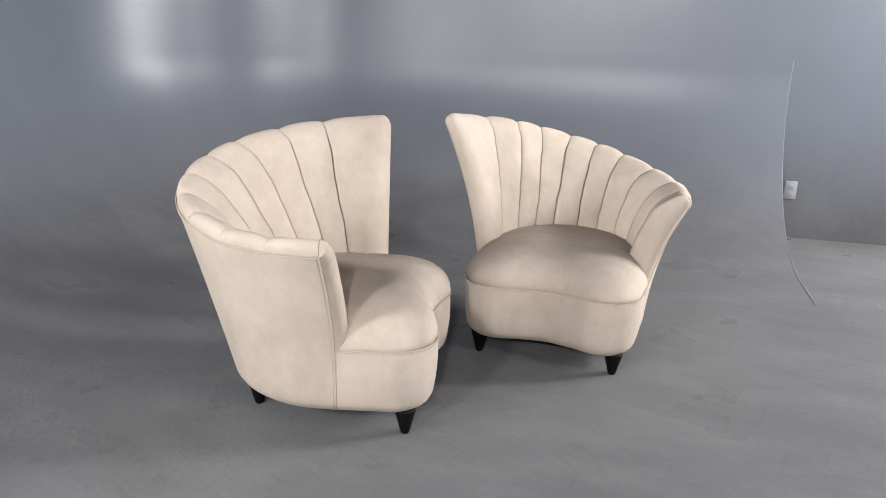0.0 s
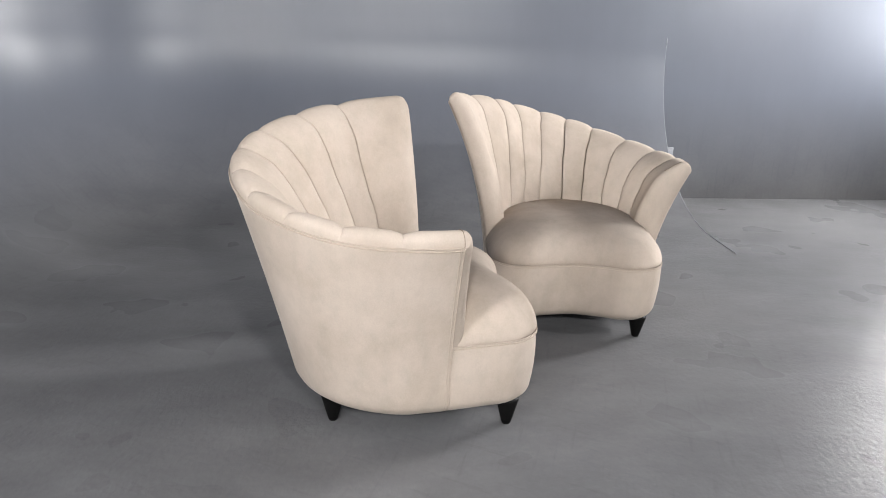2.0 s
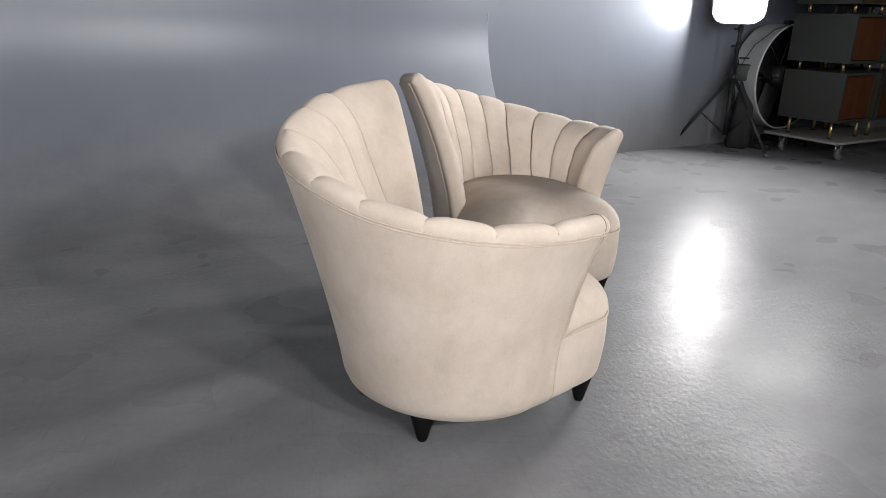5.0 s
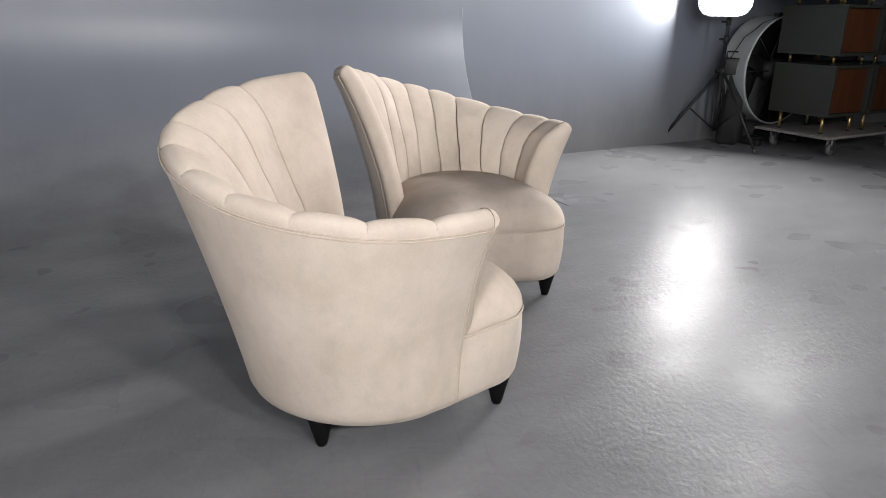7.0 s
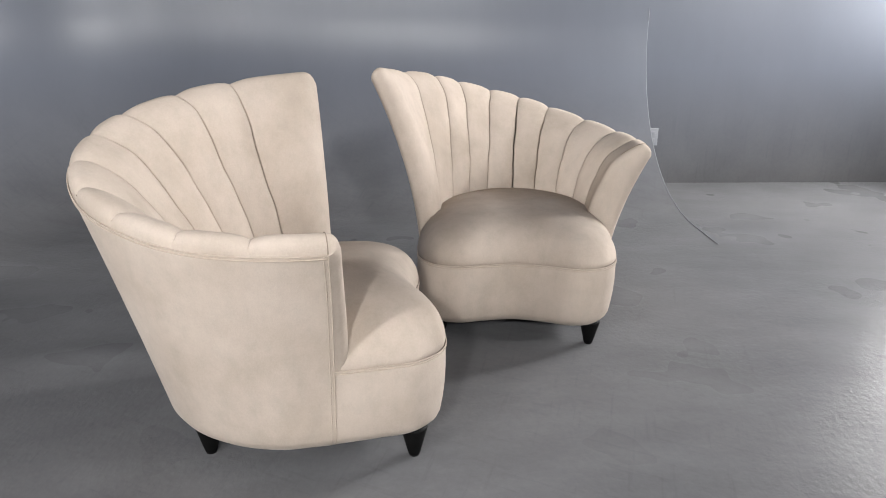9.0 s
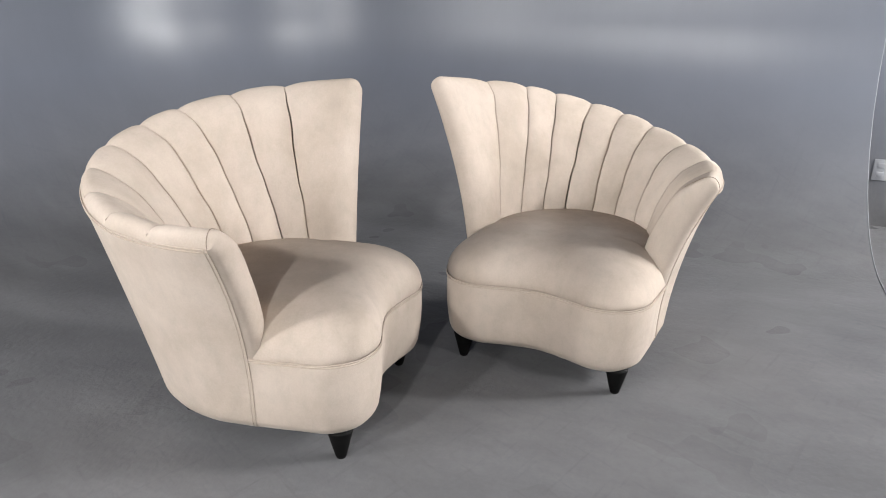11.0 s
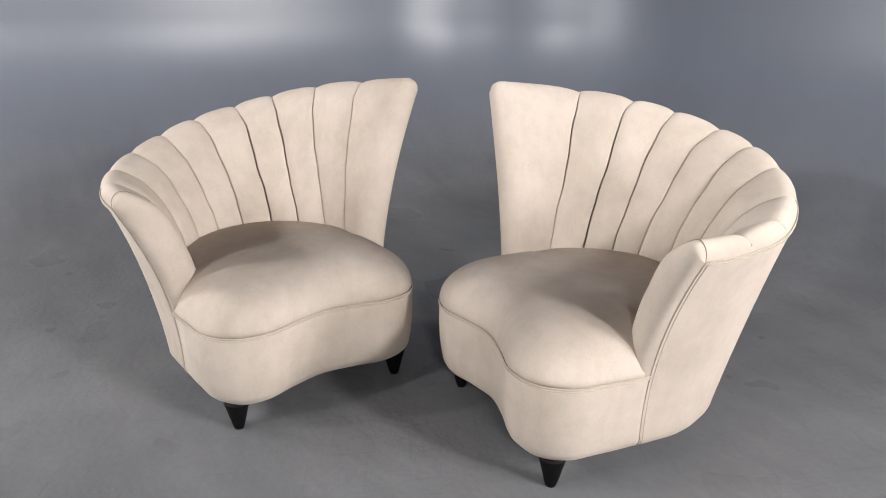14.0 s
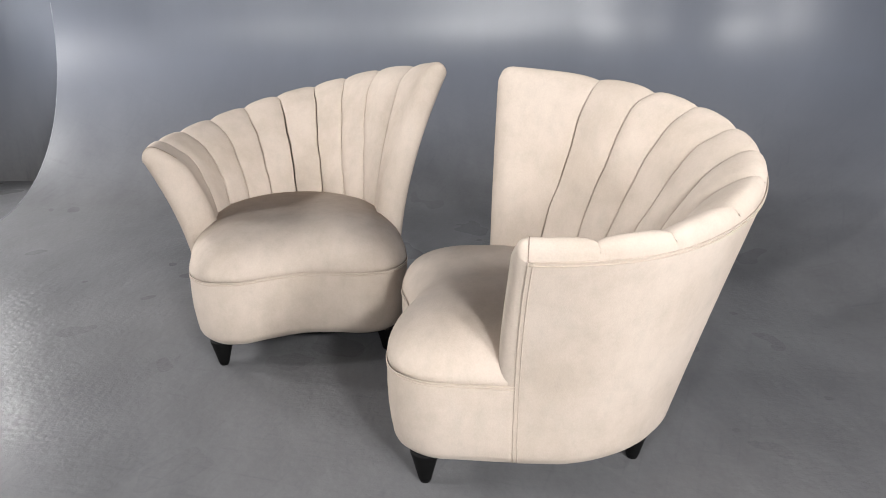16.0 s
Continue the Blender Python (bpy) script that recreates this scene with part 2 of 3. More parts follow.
room_piece("wall_west", box((0.2, NORTH - SOUTH, TOP), (WEST - 0.1, (NORTH + SOUTH) / 2, TOP / 2)), PAINT,
           "blue-grey satin painted studio wall", "wall")
# unseen east and south walls, added to close the room with little bounce
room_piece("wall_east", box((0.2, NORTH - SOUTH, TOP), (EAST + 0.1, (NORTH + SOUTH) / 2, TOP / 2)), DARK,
           "unseen studio wall, dark to keep bounced light low", "wall")


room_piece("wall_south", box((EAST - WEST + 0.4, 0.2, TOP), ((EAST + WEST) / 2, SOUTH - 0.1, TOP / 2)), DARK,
           "unseen studio wall, dark to keep bounced light low", "wall")

# cove: a curved infill between floor and walls, with a rounded corner
COVE_R, CORNER_R = 1.05, 1.25
COVE_EAST, COVE_SOUTH = 2.06, 0.28


def cove_path():
    pts = []
    for k in range(21):
        pts.append((COVE_EAST + (WEST + CORNER_R - COVE_EAST) * k / 20, NORTH, 0.0, 1.0))
    for k in range(1, 25):
        a = radians(90 * k / 24)
        c = (WEST + CORNER_R, NORTH - CORNER_R)
        pts.append((c[0] - CORNER_R * math.sin(a), c[1] + CORNER_R * math.cos(a), -math.sin(a), math.cos(a)))
    for k in range(1, 21):
        pts.append((WEST, NORTH - CORNER_R + (COVE_SOUTH - NORTH + CORNER_R) * k / 20, -1.0, 0.0))
    return pts


def cove():
    bm = bmesh.new()
    rows = []
    prof = [(COVE_R + 0.26, 0.0), (COVE_R + 0.10, 0.003)]
    prof += [(COVE_R * (1 - math.sin(radians(a))) + 0.003, COVE_R * (1 - math.cos(radians(a))) + 0.006) for a in np.linspace(4, 88, 26)]
    prof += [(0.0034, 1.05), (0.0028, 1.10), (0.0012, 1.18)]
    for x, y, nx, ny in cove_path():
        limit = CORNER_R - 0.004 if abs(nx * ny) > 1e-6 else 9.0
        rows.append([(x - nx * min(d, limit), y - ny * min(d, limit), z) for d, z in prof])
    grid(rows, bm=bm)
    for row in (rows[0], rows[-1]):
        foot = [(p[0], p[1], -0.02) for p in row]
        grid([row, foot], bm=bm)
    return bm


def cove_edge():
    bm = bmesh.new()
    for k in (0, -1):
        x, y, nx, ny = cove_path()[k]
        line = [(COVE_R + 0.26, 0.002), (COVE_R + 0.10, 0.005)]
        line += [(COVE_R * (1 - math.sin(radians(a))), COVE_R * (1 - math.cos(radians(a))) + 0.007) for a in np.linspace(4, 88, 26)] + [(0.004, 1.05), (0.003, 1.10)]
        tube([(x - nx * d, y - ny * d, z) for d, z in line], 0.0026, 6, bm=bm)
    return bm


corner = grid([[(x, y, z) for z in (1.15, TOP)] for x, y, nx, ny in cove_path()[20:45]])
room_piece("wall_corner", corner, PAINT, "rounded blue-grey painted wall corner above the cove", "wall", True)
room_piece("trim", cove_edge(), PLASTER, "pale plaster edge of the cove", "trim", True)
room_piece("cove", cove(), PAINT, "grey painted curved studio cove joining floor and walls", "cyclorama", True)

# wall socket just beyond the cove's end
socket = empty("wall_socket", ROOM @ pose(2.165, NORTH - 0.004, 0.31))
tagged(socket, "white plastic wall socket plate with two outlets", "wall socket")
part("plate", box((0.072, 0.008, 0.114), bevel=0.003), SOCKET, socket)
for dz in (-0.024, 0.024):
    part("outlet", box((0.034, 0.004, 0.028), (0, -0.005, dz), 0.0015), SOCKET, socket, "grey outlet face")

# ---- the chairs ----
CY = 0.25                  # centre of the round back
BASE_Z, SEAM_Z = 0.082, 0.296
# each seam's angle at the rim and at the seat, and how far it bows between them
SEAMS = [(-3.8, 22.2, 43.5, 64.0, 78.9, 96.0, 112.1, 129.8, 148.9, 168.3, 187.0),
         (-3.8, 5.8, 21.5, 44.1, 65.5, 89.0, 111.0, 132.6, 153.0, 173.0, 187.0),
         (0, 12.8, 20.0, 10.8, 7.6, 0.4, -1.2, -9.0, -16.0, -18.0, 0)]
SEAMS_TWIN = [(-3.8, 26.9, 47.7, 63.3, 79.7, 94.3, 109.5, 129.5, 151.3, 171.0, 187.0),
              (-3.8, 3.9, 26.2, 46.9, 66.0, 92.0, 114.0, 136.0, 154.0, 173.0, 187.0),
              (0, 17.6, 13.2, 11.6, 6.8, -2.4, -8.0, -16.0, -18.0, -18.0, 0)]


def ridge_z(a):
    return spline(a, [-9, 20, 44, 62, 80, 98, 116, 134, 153, 170, 189], [0.8764, 0.8535, 0.8303, 0.7999, 0.763, 0.7277, 0.6894, 0.663, 0.6447, 0.6394, 0.6368])


def rim_r(a):
    return spline(a, [-9, 20, 45, 67, 90, 112, 135, 170, 189], [0.4967, 0.4888, 0.4744, 0.5001, 0.5023, 0.4888, 0.4661, 0.4509, 0.4519])


def flare(a):
    return spline(a, [-9, 40, 90, 140, 189], [-0.2539, 0.2752, 0.8352, 0.8045, -0.2765])


def foot_r(a):
    s = math.sin(radians(a))
    return 0.3273 / max(math.cos(radians(a)) ** 2, 0.98) ** 0.5 + 0.010 * max(s, 0) ** 2


def inner_r(a):
    s, c = math.sin(radians(a)), math.cos(radians(a))
    return 1 / math.sqrt((c / 0.245) ** 2 + (s / 0.215) ** 2)


def tall_end(s):
    return -10.13 + 6.28 * s + -6.97 * s * (1 - s)


def arm_end(s):
    return 190.34 + -3.39 * s + 5.19 * s * (1 - s)


def polar(a, r, z):
    return Vector((r * math.cos(radians(a)), CY + r * math.sin(radians(a)), z))


def shell_point(a, z):
    top = ridge_z(a) - 0.03
    s = min(max((z - BASE_Z) / (top - BASE_Z), 0), 1)
    f = flare(a)
    r = foot_r(a) + (rim_r(a) - foot_r(a)) * (f * s + (1 - f) * s * s)
    d = max(0.0, BASE_Z + 0.04 - z) / 0.04
    return polar(a, r - 0.03 * d * d, z)


def end_point(end, s):
    """The shell's free edge, s from its foot (0) to the rim (1)."""
    a = end(s)
    top = ridge_z(a) - 0.03
    return shell_point(a, BASE_Z + s * (top - BASE_Z))


def end_at(end, z):
    top = ridge_z(end(1)) - 0.03
    return end_point(end, min(max((z - BASE_Z) / (top - BASE_Z), 0), 1))


def kidney(k, z):
    """Front outline of the base at height z, k from the arm seam (0) to the tall seam (1)."""
    f = (z - BASE_Z) / (SEAM_Z - BASE_Z)
    d = max(0.0, BASE_Z + 0.035 - z) / 0.035
    out = 0.014 + 0.016 * f + 0.008 * math.sin(math.pi * min(f, 1)) - 0.026 * d * d
    knots = [(-0.300, 0.09, -1, 0), (-0.288, 0.0, -0.95, -0.3), (-0.25, -0.046, -0.6, -0.8), (-0.19, -0.060, 0, -1), (-0.10, -0.038, 0.1, -1),
             (0.0, -0.020, 0, -1)]
    knots = knots + [(-x, y, -u, v) for x, y, u, v in reversed(knots[:-1])]
    pts = [(x + out * u, y + out * v) for x, y, u, v in knots]
    a, b = end_at(arm_end, z), end_at(tall_end, z)
    pts = [(a.x, a.y)] + pts + [(b.x, b.y)]
    ks = np.cumsum([0] + [math.hypot(p[0] - q[0], p[1] - q[1]) for p, q in zip(pts[1:], pts)])
    ks = ks / ks[-1]
    return Vector((spline(k, ks, [p[0] for p in pts]), spline(k, ks, [p[1] for p in pts]), z))


def seat_outline(n=64):
    front = [kidney(i / n, SEAM_Z) for i in range(n + 1)]
    back = []
    for i in range(1, n):
        a = tall_end(0.3) + (arm_end(0.3) - tall_end(0.3)) * i / n
        p = shell_point(a, SEAM_Z)
        back.append(Vector((p.x * 0.95, CY + (p.y - CY) * 0.95, SEAM_Z)))
    return front, front + back


def seat_mesh():
    _, ring = seat_outline()
    mid = Vector((0, 0.2, 0))
    rows = []
    steps = [(0.985, -0.007), (0.997, -0.001)]
    for k in range(1, 25):
        th = radians(3.7 * k)
        steps.append((1.004 * math.cos(th) ** 0.588, 0.139 * math.sin(th)))
    for f, up in steps:
        z = SEAM_Z + up
        rows.append([Vector((mid.x + (p.x - mid.x) * f, mid.y + (p.y - mid.y) * f, z)) for p in ring])
    bm = grid(rows, True)
    bmesh.ops.contextual_create(bm, geom=[e for e in bm.edges if e.is_boundary and all(v.co.z > 0.4 for v in e.verts)])
    return bm


def apron_mesh():
    zs = [BASE_Z, BASE_Z, BASE_Z + 0.004, BASE_Z + 0.012, BASE_Z + 0.022, BASE_Z + 0.035, 0.15, 0.19, 0.23, 0.265, SEAM_Z - 0.003]
    rows = []
    for i, z in enumerate(zs):
        row = [kidney(k / 72, z) for k in range(73)]
        if i == 0:
            row = [Vector((p.x * 0.9, 0.19 + (p.y - 0.19) * 0.9, BASE_Z - 0.001)) for p in row]
        first, last = row[0], row[-1]
        row = [first + Vector((0.006, 0.012, 0))] + row + [last + Vector((-0.006, 0.012, 0))]
        rows.append(row)
    return grid(rows)


def shell_mesh():
    n, rows = 90, []
    ss = [0, 0.005, 0.016, 0.035, 0.07] + [0.07 + 0.93 * k / 18 for k in range(1, 19)]
    for i in range(n + 1):
        row = []
        for s in ss:
            a = tall_end(s) + (arm_end(s) - tall_end(s)) * i / n
            top = ridge_z(a) - 0.03
            row.append(shell_point(a, BASE_Z + s * (top - BASE_Z)))
        q = row[0]
        row.insert(0, Vector((q.x * 0.9, CY + (q.y - CY) * 0.9, BASE_Z - 0.001)))
        rows.append(row)
    return grid(rows)


PROFILE = 34


def pad_point(seams, channel, v, w, gap=0.0):
    """Padded channel: v runs across from seam to seam, w from the rim over the ridge (0.22) down to the seat (1)."""
    tops, lows, bows = seams
    low = max(0.0, (w - 0.22) / 0.78)
    gap = gap * min(max((w - 0.2) / 0.25, 0), 1)
    a0, a1 = (0.0 if channel == 0 else gap), (0.0 if channel == 9 else gap)
    v = a0 + (1 - a0 - a1) * v
    a_top = tops[channel] + (tops[channel + 1] - tops[channel]) * v
    a_low = lows[channel] + (lows[channel + 1] - lows[channel]) * v
    bow = bows[channel] + (bows[channel + 1] - bows[channel]) * v
    k = low ** 0.9
    a = a_top + (a_low - a_top) * k + bow * k * (1 - k)
    # hand-sewn seams wander a little
    near, far = (0.0 if c in (0, 10) else 0.26 * math.sin(2.3 * c + 19 * w) + 0.17 * math.sin(5.1 * c + 41 * w) for c in (channel, channel + 1))
    a += near + (far - near) * v
    rim, top, rin = rim_r(a), ridge_z(a), inner_r(a)
    ws = [0.0, 0.08, 0.22, 0.36, 0.6, 0.82, 1.0]
    drop = top - 0.33
    shoulder = rim - 0.073 - 0.028 * min(max((a + 8) / 45, 0), 1)
    rs = [rim - 0.002, rim - 0.006, rim - 0.036, shoulder, rin + (shoulder - rin) * 0.50, rin + (shoulder - rin) * 0.2, rin]
    zs = [top - 0.032, top - 0.014, top - 0.002, top - 0.045, 0.33 + drop * 0.56, 0.33 + drop * 0.26, 0.29]
    r, z = spline(w, ws, rs), spline(w, ws, zs)
    lo, hi = max(w - 0.01, 0), min(w + 0.01, 1)
    r2, z2 = spline(hi, ws, rs) - spline(lo, ws, rs), spline(hi, ws, zs) - spline(lo, ws, zs)
    ln = math.hypot(r2, z2) or 1
    nr, nz = z2 / ln, -r2 / ln
    full = min(1.0, w / 0.18) * (1 - 0.3 * low)
    swell = 1 - abs(2 * v - 1) ** 3.2
    if channel == 0 and v < 0.5 or channel == 9 and v > 0.5:
        swell = 1.0
    d = (0.0105 * swell - 0.003) * full
    return polar(a, r + nr * d, z + nz * d)


def channel_mesh(seams, channel):
    """One padded channel, tucked into its seams, or wrapped round the end of the back."""
    gap = 0.0034 / (0.45 * radians(seams[0][channel + 1] - seams[0][channel]))
    vs = [0.5 - 0.5 * math.cos(math.pi * i / 16) for i in range(17)]
    ws = [i / PROFILE for i in range(PROFILE + 1)]
    rows = [[pad_point(seams, channel, v, w, gap) for w in ws] for v in vs]

    def tuck(row):
        out = []
        for p, w in zip(row, ws):
            k = min(max((w - 0.06) / 0.2, 0), 1)
            out.append(p + (p - Vector((0, CY, p.z))).normalized() * 0.024 * k + Vector((0, 0, -0.016 * k)))
        return out

    def wrap(row, end):
        out = []
        high, deep = (0.042, 0.055) if end is tall_end else (0.03, 0.05)
        for k in range(1, 15):
            al = math.pi * k / 14
            ring = []
            for p, w in zip(row, ws):
                edge = end_at(end, p.z if w > 0.12 else 9.0)
                ring.append(edge + (p - edge) * (0.5 + 0.5 * math.cos(al)) + Vector((0, -(high + (deep - high) * w ** 1.5) * min(1.0, w / 0.34) ** 0.6 * math.sin(al) ** 0.8, 0)))
            out.append(ring)
        return out

    if channel == 0:
        rows = list(reversed(wrap(rows[0], tall_end))) + rows + [tuck(rows[-1])]
    elif channel == 9:
        rows = [tuck(rows[0])] + rows + wrap(rows[-1], arm_end)
    else:
        rows = [tuck(rows[0])] + rows + [tuck(rows[-1])]
    return grid(rows)


def leg_mesh(at):
    bm = bmesh.new()
    own = []
    for r, z in ((0.0, BASE_Z + 0.004), (0.034, BASE_Z + 0.004), (0.034, BASE_Z - 0.002), (0.029, 0.062), (0.021, 0.03), (0.0155, 0.008), (0.0125, 0.0), (0.0, 0.0)):
        own.append([Vector((at[0] + r * math.cos(t), at[1] + r * math.sin(t), z)) for t in np.linspace(0, 2 * math.pi, 24, endpoint=False)])
    grid(own, True, bm)
    bmesh.ops.remove_doubles(bm, verts=bm.verts, dist=1e-5)
    return bm


def channel_back_chair(m, flip, seams, label):
    chair = empty("armchair", m)
    tagged(chair, label, "armchair", "pair of fan-back chairs")
    side = Matrix.Diagonal((-1 if flip else 1, 1, 1, 1))

    def add(name, bm, mat, parent, text=""):
        bm.transform(side)
        return part(name, bm, mat, parent, text)

    back = add("backrest", shell_mesh(), VELVET, chair, "smooth cream velvet outer back")
    for c in range(10):
        add("channel", channel_mesh(seams, c), CHANNEL_VELVET[flip], back, "padded vertical velvet channel" if c == 0 else "")
    rim = []
    for a in np.linspace(tall_end(1), arm_end(1), 110):
        p = shell_point(a, ridge_z(a) - 0.03)
        rim.append(p + Vector((p.x, p.y - CY, 0)).normalized() * 0.0004)
    for dz in (0.0, -0.007):
        add("piping", tube([p + Vector((0, 0, dz)) - Vector((p.x, p.y - CY, 0)) * 0.25 * -dz for p in rim], 0.0016), WELT, back, "narrow self piping along the rim" if dz == 0 else "")
    for end, sx in ((tall_end, 1), (arm_end, -1)):
        for dy in (0.0, 0.009):
            line = [end_point(end, s) + Vector((0.001 * sx, -0.001 + dy, 0)) for s in np.linspace(0.02, 1, 36)]
            add("piping", tube(line, 0.0016), WELT, back)
    line = [pad_point(seams, 9, 1.0, w) for w in np.linspace(0.01, 0.34, 22)]
    add("seam", tube([p + Vector((0, -0.0012, 0.0008)) for p in line], 0.0011, 6), SEAM, back, "fine stitched seam over the arm end of the rim")
    add("apron", apron_mesh(), VELVET, chair, "kidney-shaped velvet front apron")
    seat = add("seat", seat_mesh(), SEAT_VELVET[flip], chair, "domed tight velvet seat")
    front, _ = seat_outline()
    for dz in (0.0, -0.0065):
        add("piping", tube([Vector((p.x * 1.004, p.y - 0.002, p.z - 0.001 + dz)) for p in front], 0.0015), WELT, seat, "double self piping" if dz == 0 else "")
    ring = [kidney(k / 40, BASE_Z) for k in range(41)] + [shell_point(tall_end(0) + (arm_end(0) - tall_end(0)) * k / 60, BASE_Z) for k in range(1, 60)]
    bm = bmesh.new()
    bm.faces.new([bm.verts.new((p.x * 0.95, 0.2 + (p.y - 0.2) * 0.95, BASE_Z + 0.003)) for p in ring])
    add("dust_cover", bm, CAMBRIC, chair, "black cambric underside")
    for at in ((-0.253, -0.004), (0.253, -0.004), (-0.147, 0.494), (0.147, 0.494)):
        add("leg", leg_mesh(at), EBONY, chair, "short black tapered wooden leg")
    return chair


channel_back_chair(pose(0.2568, 2.1139, 0, 0, 0, 104.75), False, SEAMS, "cream velvet fan-back chair with padded channels, tall end beside its twin")
channel_back_chair(pose(0.6028, 2.5310, 0, 0, 0, 0.85), True, SEAMS_TWIN, "mirrored cream velvet fan-back chair with padded channels, wider end channel")


# ---- the lamps on stands ----
FOOT = 27.7          # turn of the tripods


def softbox(m, label, drop=1.55, cloth=DIFFUSER, w=0.39, h=0.95, hung=False):
    """A softbox on a tripod; its own y axis points where it shines. Origin on the floor."""
    lamp = empty("studio_softbox", m)
    tagged(lamp, label, "softbox light", "softboxes")
    zc = drop

    def rounded(sx, sz, y, r, n=6):
        pts, r = [], min(r, 0.28 * min(sx, sz))
        for cx, cz, a0 in ((1, 1, 0), (-1, 1, 90), (-1, -1, 180), (1, -1, 270)):
            for k in range(n + 1):
                a = radians(a0 + 90 * k / n)
                pts.append(Vector((cx * (sx / 2 - r) + r * math.cos(a), y, zc + cz * (sz / 2 - r) + r * math.sin(a))))
        return pts

    hood = grid([rounded(w + 0.03, h + 0.03, 0.03, 0.11), rounded(w + 0.03, h + 0.03, 0.0, 0.11), rounded(w * 0.85, h * 0.83, -0.12, 0.1), rounded(min(0.16, w * 0.6), min(0.18, h * 0.6), -0.26, 0.06)], True)
    bmesh.ops.contextual_create(hood, geom=[e for e in hood.edges if e.is_boundary and all(v.co.y < -0.2 for v in e.verts)])
    body = part("hood", hood, CLOTH, lamp, "black cloth softbox hood")
    bm = bmesh.new()
    bm.faces.new([bm.verts.new(p) for p in rounded(w, h, 0.012, 0.1)])
    part("diffuser", bm, cloth, body, "lit white diffuser cloth", False)
    part("lamp_head", rod((0, -0.26, zc), (0, -0.42, zc), 0.055, n=20), STEEL, lamp)
    part("bracket", box((0.03, 0.03, 0.16), (0, -0.2, zc - 0.16), 0.004), STEEL, lamp)
    if hung:
        pole = part("drop_pole", rod((0, -0.2, zc - 0.1), (0, -0.2, TOP), 0.015), STEEL, lamp, "black ceiling drop pole")
        part("clamp", rod((0, -0.2, zc - 0.08), (0, -0.2, zc - 0.02), 0.024), STEEL, pole)
        part("ceiling_plate", box((0.14, 0.14, 0.012), (0, -0.2, TOP - 0.006), 0.003), STEEL, lamp)
        return lamp
    pole = part("pole", rod((0, -0.2, 0.12), (0, -0.2, 0.62), 0.02), STEEL, lamp, "black telescopic pole")
    part("upper_pole", rod((0, -0.2, 0.6), (0, -0.2, zc - 0.1), 0.015), STEEL, pole)
    for z in (0.62, 0.88, 1.02):
        bm = rod((0, -0.2, z - 0.03), (0, -0.2, z + 0.03), 0.022)
        rod((0.01, -0.2, z), (0.055, -0.2, z), 0.009, bm=bm)
        part("clamp", bm, STEEL, pole)
    for k in range(3):
        a = radians(FOOT + 120 * k)
        f = Vector((math.cos(a), math.sin(a), 0))
        c = Vector((0, -0.2, 0))
        leg = part("leg", rod(c + f * 0.03 + Vector((0, 0, 0.60)), c + f * 0.46 + Vector((0, 0, 0.012)), 0.0135), STEEL, lamp)
        part("rubber_foot", rod(c + f * 0.44 + Vector((0, 0, 0.03)), c + f * 0.475 + Vector((0, 0, 0.012)), 0.014), RUBBER, leg)
        part("brace", rod(c + f * 0.235 + Vector((0, 0, 0.315)), c + f * 0.02 + Vector((0, 0, 0.14)), 0.007), STEEL, lamp)
    return lamp


def facing(x, y, tx, ty):
    return pose(x, y, 0, 0, 0, math.degrees(math.atan2(ty, tx)) - 90)


softbox(facing(3.785, 4.92, -0.81, -0.585), "lit white softbox on a black tripod by the wall", 1.46, DIFFUSER, 0.39, 0.77)
softbox(facing(-1.62, -0.68, 0.58, 0.81), "lit white softbox on a black tripod beside the cove", 1.42, SIDE_DIFFUSER, 0.39, 0.77)
softbox(facing(4.54, 1.24, -0.96, 0.27), "small lit key softbox on a tall black tripod", 2.2, KEY_DIFFUSER, 0.20, 0.20)
softbox(facing(1.49, -1.89, -0.22, 0.97), "small lit front softbox on a tall black tripod", 2.3, FRONT_DIFFUSER, 0.16, 0.16)
softbox(facing(0.03, -0.95, 0.14, 0.99), "small lit softbox on a black tripod facing the chairs", 1.86, FILL_DIFFUSER, 0.16, 0.16)
softbox(facing(3.78, 3.89, -0.91, -0.41), "lit softbox hung from the ceiling on a drop pole", 2.05, HIGH_DIFFUSER, 0.34, 0.34, True)

# battery pack hung on the stand
pack = empty("power_pack", pose(4.07, 5.03, 0.66, 0, 0, -40))
tagged(pack, "small black power pack with a wire handle, hung on the stand", "power pack")
part("case", box((0.17, 0.09, 0.14), (0, 0, 0), 0.012), STEEL, pack)
part("handle", tube([(-0.07, 0, 0.07), (-0.07, 0, 0.12), (0.07, 0, 0.12), (0.07, 0, 0.07)], 0.007), STEEL, pack)


bag = empty("equipment_bag", pose(4.10, 5.02, 0, 0, 0, -45))
tagged(bag, "slack black cloth equipment bag leaning behind the stand", "bag")
rows = []
for z, sx, sy in ((0.0, 0.07, 0.05), (0.02, 0.095, 0.07), (0.2, 0.088, 0.066), (0.4, 0.074, 0.055), (0.58, 0.058, 0.04), (0.62, 0.045, 0.03)):
    rows.append([(sx * math.copysign(abs(math.cos(t)) ** 0.6, math.cos(t)) + 0.008 * math.sin(3 * t + 9 * z), sy * math.copysign(abs(math.sin(t)) ** 0.6, math.sin(t)), z) for t in np.linspace(0, 2 * math.pi, 28, endpoint=False)])
sack = grid(rows, True)
bmesh.ops.contextual_create(sack, geom=[e for e in sack.edges if e.is_boundary and all(v.co.z > 0.5 for v in e.verts)])
bmesh.ops.contextual_create(sack, geom=[e for e in sack.edges if e.is_boundary])
part("sack", sack, CLOTH, bag)
